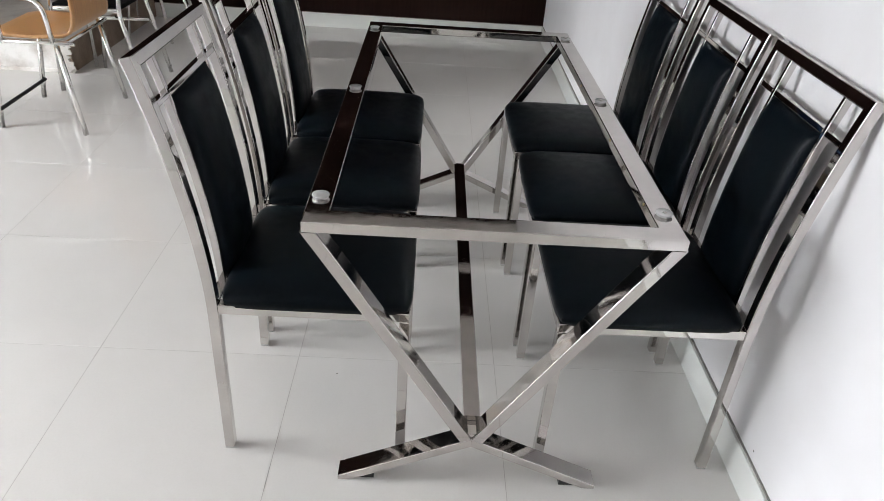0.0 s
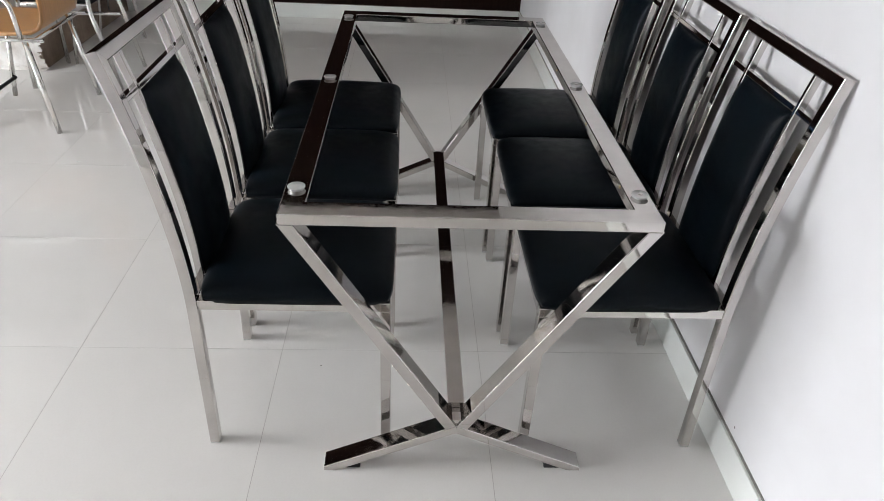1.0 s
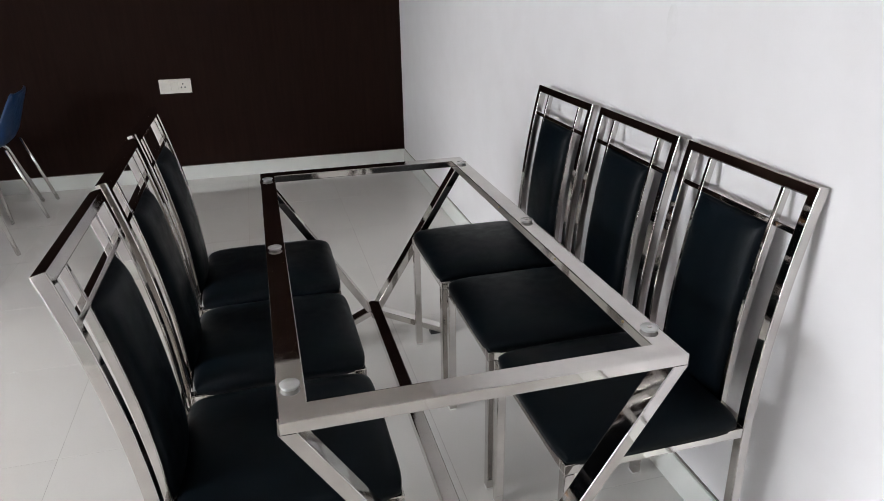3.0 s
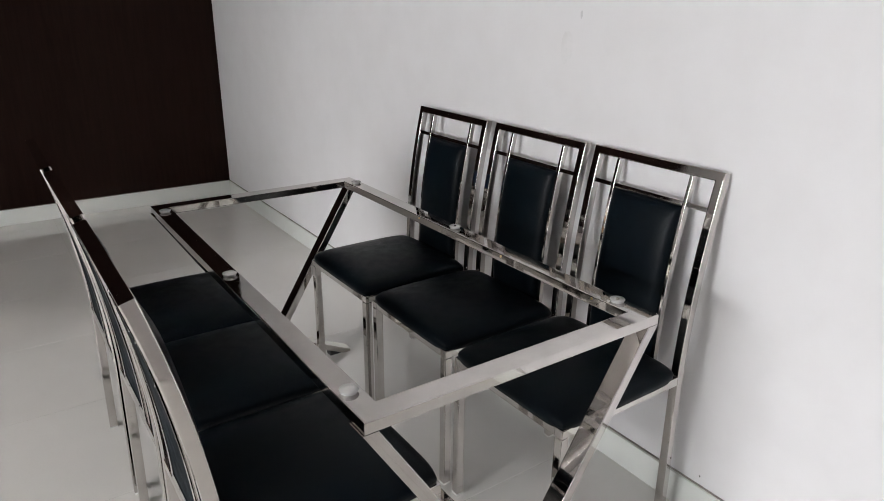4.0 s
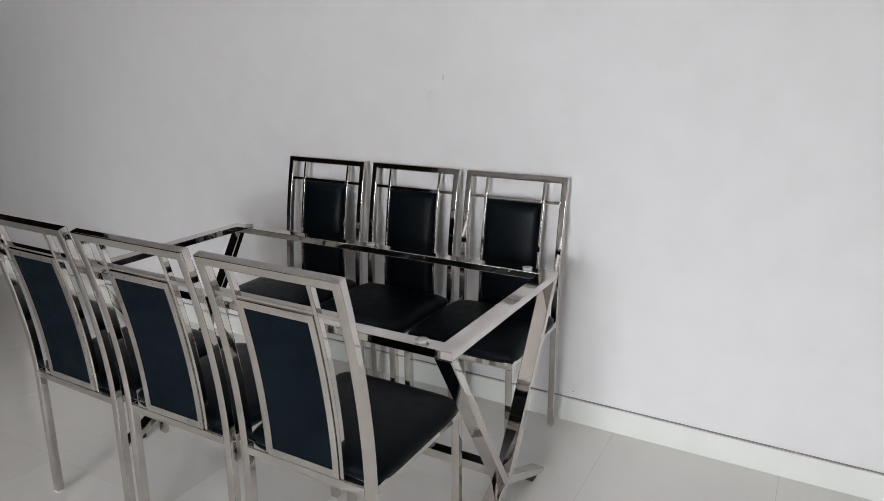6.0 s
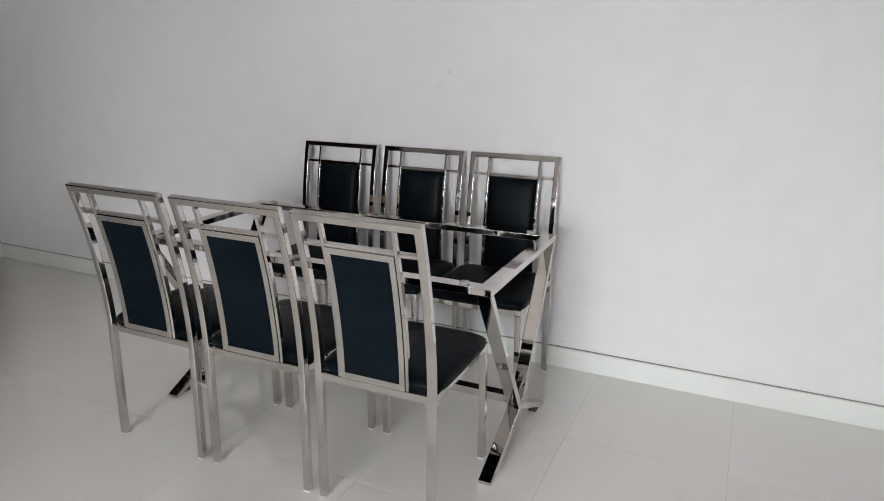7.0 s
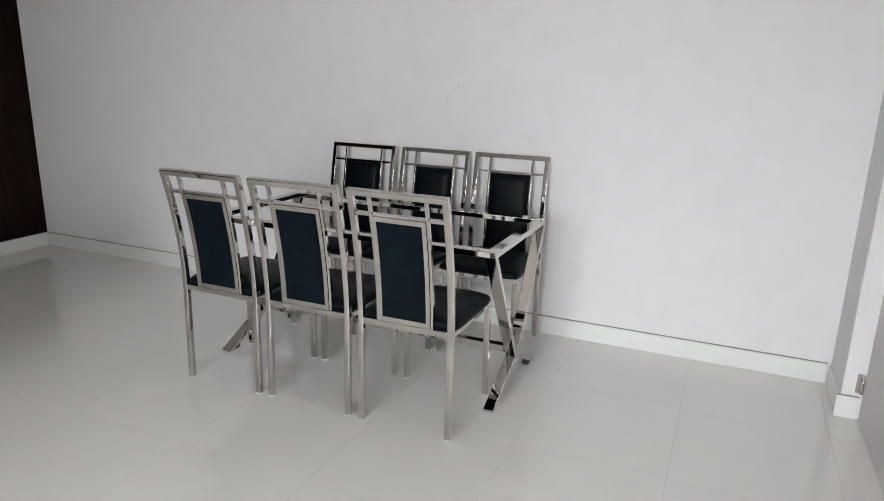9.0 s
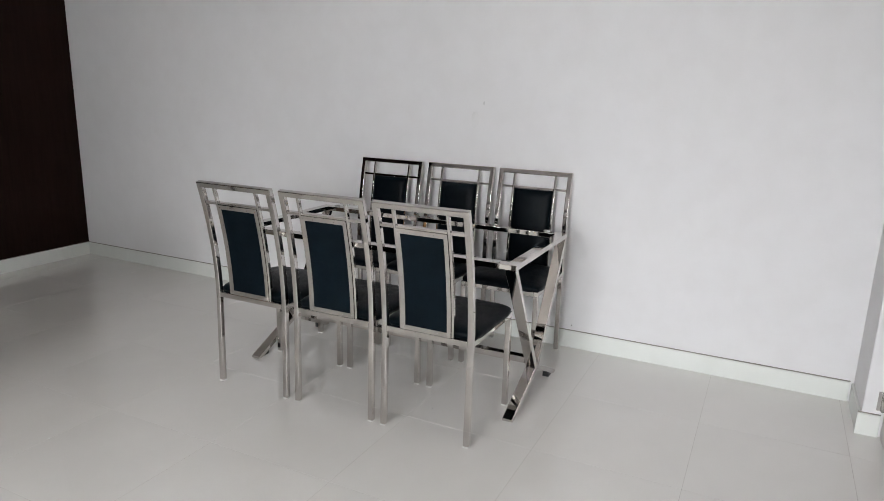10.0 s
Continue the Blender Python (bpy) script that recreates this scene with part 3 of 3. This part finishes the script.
# the row by the wall is bent a little more upright
for lean, (base, *others) in ((0.087, ((-0.390, 0.299, 0.0), (-0.390, 0.773, 0.4), (-0.393, 1.244, -0.3))),
                              (0.073, ((0.402, 0.290, 180.4), (0.396, 0.755, 179.8), (0.388, 1.222, 180.2)))):
    LEAN[0] = lean
    first = dining_chair()
    first.matrix_basis = pose(base[0], base[1], 0, 0, 0, base[2])
    for x, y, turn in others:
        copy_thing(first, pose(x, y, 0, 0, 0, turn))


# ---- chairs by the plinth ----
def tube(points, r=0.011, corner=0.05, n=10):
    return sweep(round_profile(r, n), bend(points, corner), (0.21, 0.93, 0.31))


def shell(rows, thick, wrap=0.0):
    """A bent board: rows of (x, z, half width) along the middle, of the given thickness; wrap curls its sides forward."""
    bm = bmesh.new()
    rings, m = [], 16
    for i, (x, z, w) in enumerate(rows):
        a, b = rows[max(0, i - 1)], rows[min(len(rows) - 1, i + 1)]
        t = Vector((b[0] - a[0], 0, b[1] - a[1])).normalized()
        nrm = Vector((-t.z, 0, t.x))
        fade = max(0.12, min(1.0, 2.0 - z / 0.44, (0.5 - x) / 0.3))
        curl = [nrm * wrap * fade * abs(2 * k / m - 1) ** 6 for k in range(m + 1)]
        top = [bm.verts.new(Vector((x, -w + 2 * w * k / m, z)) + curl[k] + nrm * thick / 2) for k in range(m + 1)]
        bot = [bm.verts.new(Vector((x, -w + 2 * w * k / m, z)) + curl[k] - nrm * thick / 2) for k in range(m + 1)]
        rings.append(top + bot[::-1])
    n = len(rings[0])
    for a, b in zip(rings, rings[1:]):
        for i in range(n):
            bm.faces.new((a[i], a[(i + 1) % n], b[(i + 1) % n], b[i]))
    bm.faces.new(rings[0][::-1])
    bm.faces.new(rings[-1])
    return bm


def plywood_chair():
    """Local: x forward, the seat's rear at x = 0."""
    c = thing("plywood_armchair", "bent beech plywood chair with chrome tube arms and legs", "chair")
    rows = [(-0.0225, 0.938, 0.05), (-0.022, 0.935, 0.10), (-0.021, 0.927, 0.15), (-0.0195, 0.914, 0.190), (-0.018, 0.905, 0.199), (-0.014, 0.87, 0.200), (0.000, 0.77, 0.200), (0.014, 0.66, 0.192), (0.016, 0.57, 0.193),
            (0.022, 0.515, 0.200), (0.040, 0.480, 0.212), (0.07, 0.466, 0.22), (0.2, 0.458, 0.225), (0.36, 0.462, 0.222), (0.43, 0.452, 0.205), (0.45, 0.44, 0.18)]
    board = part("plywood_shell", shell(rows, 0.012), PLY, c, "one-piece bent plywood seat and back", True)
    cut_holes(board)
    for s in (-1, 1):
        y = s * 0.245
        part("arm", tube([(0.54, y, 0.640), (0.115, y, 0.638), (0.105, y, 0.445)], 0.012, 0.075), TUBE, c, "", True)
        part("arm_post", tube([(0.325, y, 0.632), (0.335, y, 0.445)], 0.011), TUBE, c, "", True)
        part("leg", tube([(0.10, y * 0.95, 0.44), (0.045, y * 1.06, 0.0)], 0.0125), TUBE, c, "", True)
        part("leg", tube([(0.40, y * 0.9, 0.44), (0.470, y * 0.88, 0.0)], 0.0125), TUBE, c, "", True)
        part("seat_rail", tube([(0.01, y, 0.442), (0.42, y, 0.442)], 0.009), TUBE, c, "", True)
    for x in (0.06, 0.38):
        part("cross_tube", tube([(x, -0.24, 0.437), (x, 0.24, 0.437)], 0.009), TUBE, c, "", True)
    part("stretcher", tube([(0.445, -0.225, 0.10), (0.445, 0.225, 0.10)], 0.009), BLACK_RUBBER, c, "dark low stretcher tube", True)
    return c


def cut_holes(ob):
    """Three oval finger holes down the back, cut through the board."""
    tool_bm = bmesh.new()
    for z, h in ((0.828, 0.030), (0.721, 0.027), (0.621, 0.023)):
        pts = [(0.024 * math.cos(i * math.pi / 8), h * math.sin(i * math.pi / 8)) for i in range(16)]
        a = [tool_bm.verts.new((-0.15, u - 0.02, z + w)) for u, w in pts]
        b = [tool_bm.verts.new((0.10, u - 0.02, z + w)) for u, w in pts]
        tool_bm.faces.new(a)
        tool_bm.faces.new(b[::-1])
        for i in range(16):
            j = (i + 1) % 16
            tool_bm.faces.new((a[i], b[i], b[j], a[j]))
    bmesh.ops.recalc_face_normals(tool_bm, faces=tool_bm.faces)
    me = bpy.data.meshes.new("cutter")
    tool_bm.to_mesh(me)
    tool_bm.free()
    cutter = new("cutter", me)
    mod = ob.modifiers.new("holes", "BOOLEAN")
    mod.object, mod.operation, mod.solver = cutter, "DIFFERENCE", "EXACT"
    cutter.hide_render = True
    deps = bpy.context.evaluated_depsgraph_get()
    done = bpy.data.meshes.new_from_object(ob.evaluated_get(deps))
    ob.modifiers.clear()
    ob.data = done
    bpy.data.objects.remove(cutter)


plywood_chair().matrix_basis = pose(-1.780, 2.247, 0, 0, 0, 181)


def back_tab(z):
    """Where the brackets sit behind the black chair's back panel."""
    return -0.078 + (0.845 - z) * 0.204 - 0.012


def black_chair():
    c = thing("black_mesh_chair", "chrome tube chair with black fabric seat and back", "chair")
    for s in (-1, 1):
        y = s * 0.19
        part("back_tube", tube([(-0.085, y, 0.865), (0.0, y, 0.45), (-0.085, y * 1.05, 0.0)], 0.0125, 0.06), TUBE, c, "", True)
        part("seat_tube", tube([(0.0, y, 0.45), (0.36, y, 0.45), (0.378, y * 1.15, 0.0)], 0.0125, 0.05), TUBE, c, "", True)
    rows = [(-0.078, 0.845, 0.175), (-0.06, 0.76, 0.178), (-0.035, 0.63, 0.178), (-0.02, 0.56, 0.176)]
    part("back_panel", shell(rows, 0.012), BLACK_NET, c)
    for s in (-1, 1):
        for z in (0.63, 0.79):
            part("bracket", box(back_tab(z) - 0.004, back_tab(z) + 0.006, s * 0.145 - 0.038, s * 0.145 + 0.038, z - 0.008, z + 0.008, 0.002), TUBE, c)
    part("low_rail", tube([(-0.005, -0.19, 0.315), (0.285, -0.19, 0.305), (0.318, -0.20, 0.0)], 0.010, 0.035), TUBE, c, "", True)
    part("seat", box(0.0, 0.355, -0.178, 0.178, 0.445, 0.468, 0.008, 3), BLACK_NET, c)
    return c


black_chair().matrix_basis = pose(-1.825, 2.79, 0, 0, 0, 180)


def blue_chair():
    c = thing("blue_plastic_chair", "moulded blue plastic chair on chrome tube legs", "chair")
    rows = [(-0.128, 0.775, 0.17), (-0.124, 0.768, 0.195), (-0.098, 0.70, 0.205), (-0.062, 0.60, 0.21), (-0.035, 0.53, 0.212), (-0.005, 0.485, 0.215), (0.04, 0.460, 0.218), (0.22, 0.430, 0.218), (0.40, 0.385, 0.21), (0.46, 0.358, 0.19)]
    bm = shell(rows, 0.012, 0.07)
    bmesh.ops.rotate(bm, cent=(0, 0, 0), matrix=Matrix.Rotation(radians(-10), 3, "Z"), verts=bm.verts)
    part("moulded_shell", bm, BLUE, c, "", True)
    part("leg_tube", tube([(0.36, 0.215, 0.0), (0.31, 0.18, 0.398), (0.135, 0.18, 0.420), (0.085, 0.215, 0.0)], 0.0105, 0.04), TUBE, c, "", True)
    part("leg_tube", tube([(0.36, -0.215, 0.0), (0.31, -0.18, 0.398), (0.045, -0.18, 0.425), (-0.085, -0.205, 0.0)], 0.0115, 0.05), TUBE, c, "", True)
    for y, x in ((0.185, 0.020), (-0.19, -0.045)):
        part("rear_leg", tube([(x, y, 0.455), (x - 0.13, y * 1.08, 0.0)], 0.0105), TUBE, c, "", True)
    part("cross_tube", tube([(0.16, -0.17, 0.42), (0.16, 0.17, 0.42)], 0.009), TUBE, c, "", True)
    return c


blue_chair().matrix_basis = pose(-1.895, 3.79, 0, 0, 0, 194)


# ---- floor tiles, last ----
floor_slab = tagged(mesh_object("floor", box(LEFT - 0.2, RIGHT + 0.02, NEAR - 0.15, FAR, -0.15, -0.0005), GROUT),
                    "pale glossy vitrified tile floor with thin grey joints", "floor", kind="structure")
TILE_P, TILE_X, TILE_Y, JOINT = 0.6025, 0.1, 0.4495, 0.0018


def tile_mesh(x0, x1, y0, y1):
    bm = box(x0, x1, y0, y1, -0.0105, 0.0, 0.0)
    finish(bm)
    me = bpy.data.meshes.new("tile")
    bm.to_mesh(me)
    bm.free()
    me.materials.append(TILE)
    return me


def speck(x, y, rx, ry, h, seed):
    """A small uneven crumb lying on the floor."""
    rnd = random.Random(seed)
    bm = bmesh.new()
    rings = [[bm.verts.new((x + rx * k * math.cos(i * math.pi / 4) * rnd.uniform(0.8, 1.1), y + ry * k * math.sin(i * math.pi / 4) * rnd.uniform(0.8, 1.1), z)) for i in range(8)] for k, z in ((1, 0.0002), (0.9, h * 0.6), (0.4, h))]
    for a, b in zip(rings, rings[1:]):
        for i in range(8):
            bm.faces.new((a[i], a[(i + 1) % 8], b[(i + 1) % 8], b[i]))
    bm.faces.new(rings[-1])
    bm.faces.new(rings[0][::-1])
    return bm


tagged(mesh_object("crumb", speck(-0.377, 0.380, 0.0035, 0.002, 0.0012, 1), PINHOLE), "tiny dark crumb lying on the tile floor", "crumb")
tagged(mesh_object("paint_fleck", speck(-1.612, 1.684, 0.011, 0.006, 0.0015, 2), SKIRT), "small white paint fleck lying on the tile floor", "fleck")
tagged(mesh_object("paint_fleck", speck(-1.400, 1.664, 0.005, 0.008, 0.0015, 3), SKIRT), "small white paint fleck lying on the tile floor", "fleck")
tile_cache = {}
ix0, ix1 = math.floor((LEFT - TILE_X) / TILE_P), math.ceil((RIGHT + 0.02 - TILE_X) / TILE_P)
iy0, iy1 = math.floor((NEAR - TILE_Y) / TILE_P), math.ceil((FAR - TILE_Y) / TILE_P)
for ix in range(ix0, ix1):
    for iy in range(iy0, iy1):
        gx, gy = TILE_X + ix * TILE_P, TILE_Y + iy * TILE_P
        x0, x1 = max(gx + JOINT / 2, LEFT), min(gx + TILE_P - JOINT / 2, RIGHT + 0.02)
        y0, y1 = max(gy + JOINT / 2, NEAR - 0.05), min(gy + TILE_P - JOINT / 2, FAR)
        if x1 - x0 < 0.01 or y1 - y0 < 0.01:
            continue
        key = tuple(round(v, 4) for v in (x0 - gx, x1 - gx, y0 - gy, y1 - gy))
        if key not in tile_cache:
            tile_cache[key] = tile_mesh(*key)
        ob = new("tile", tile_cache[key])
        ob.location = (gx, gy, 0)
        ob.parent = floor_slab
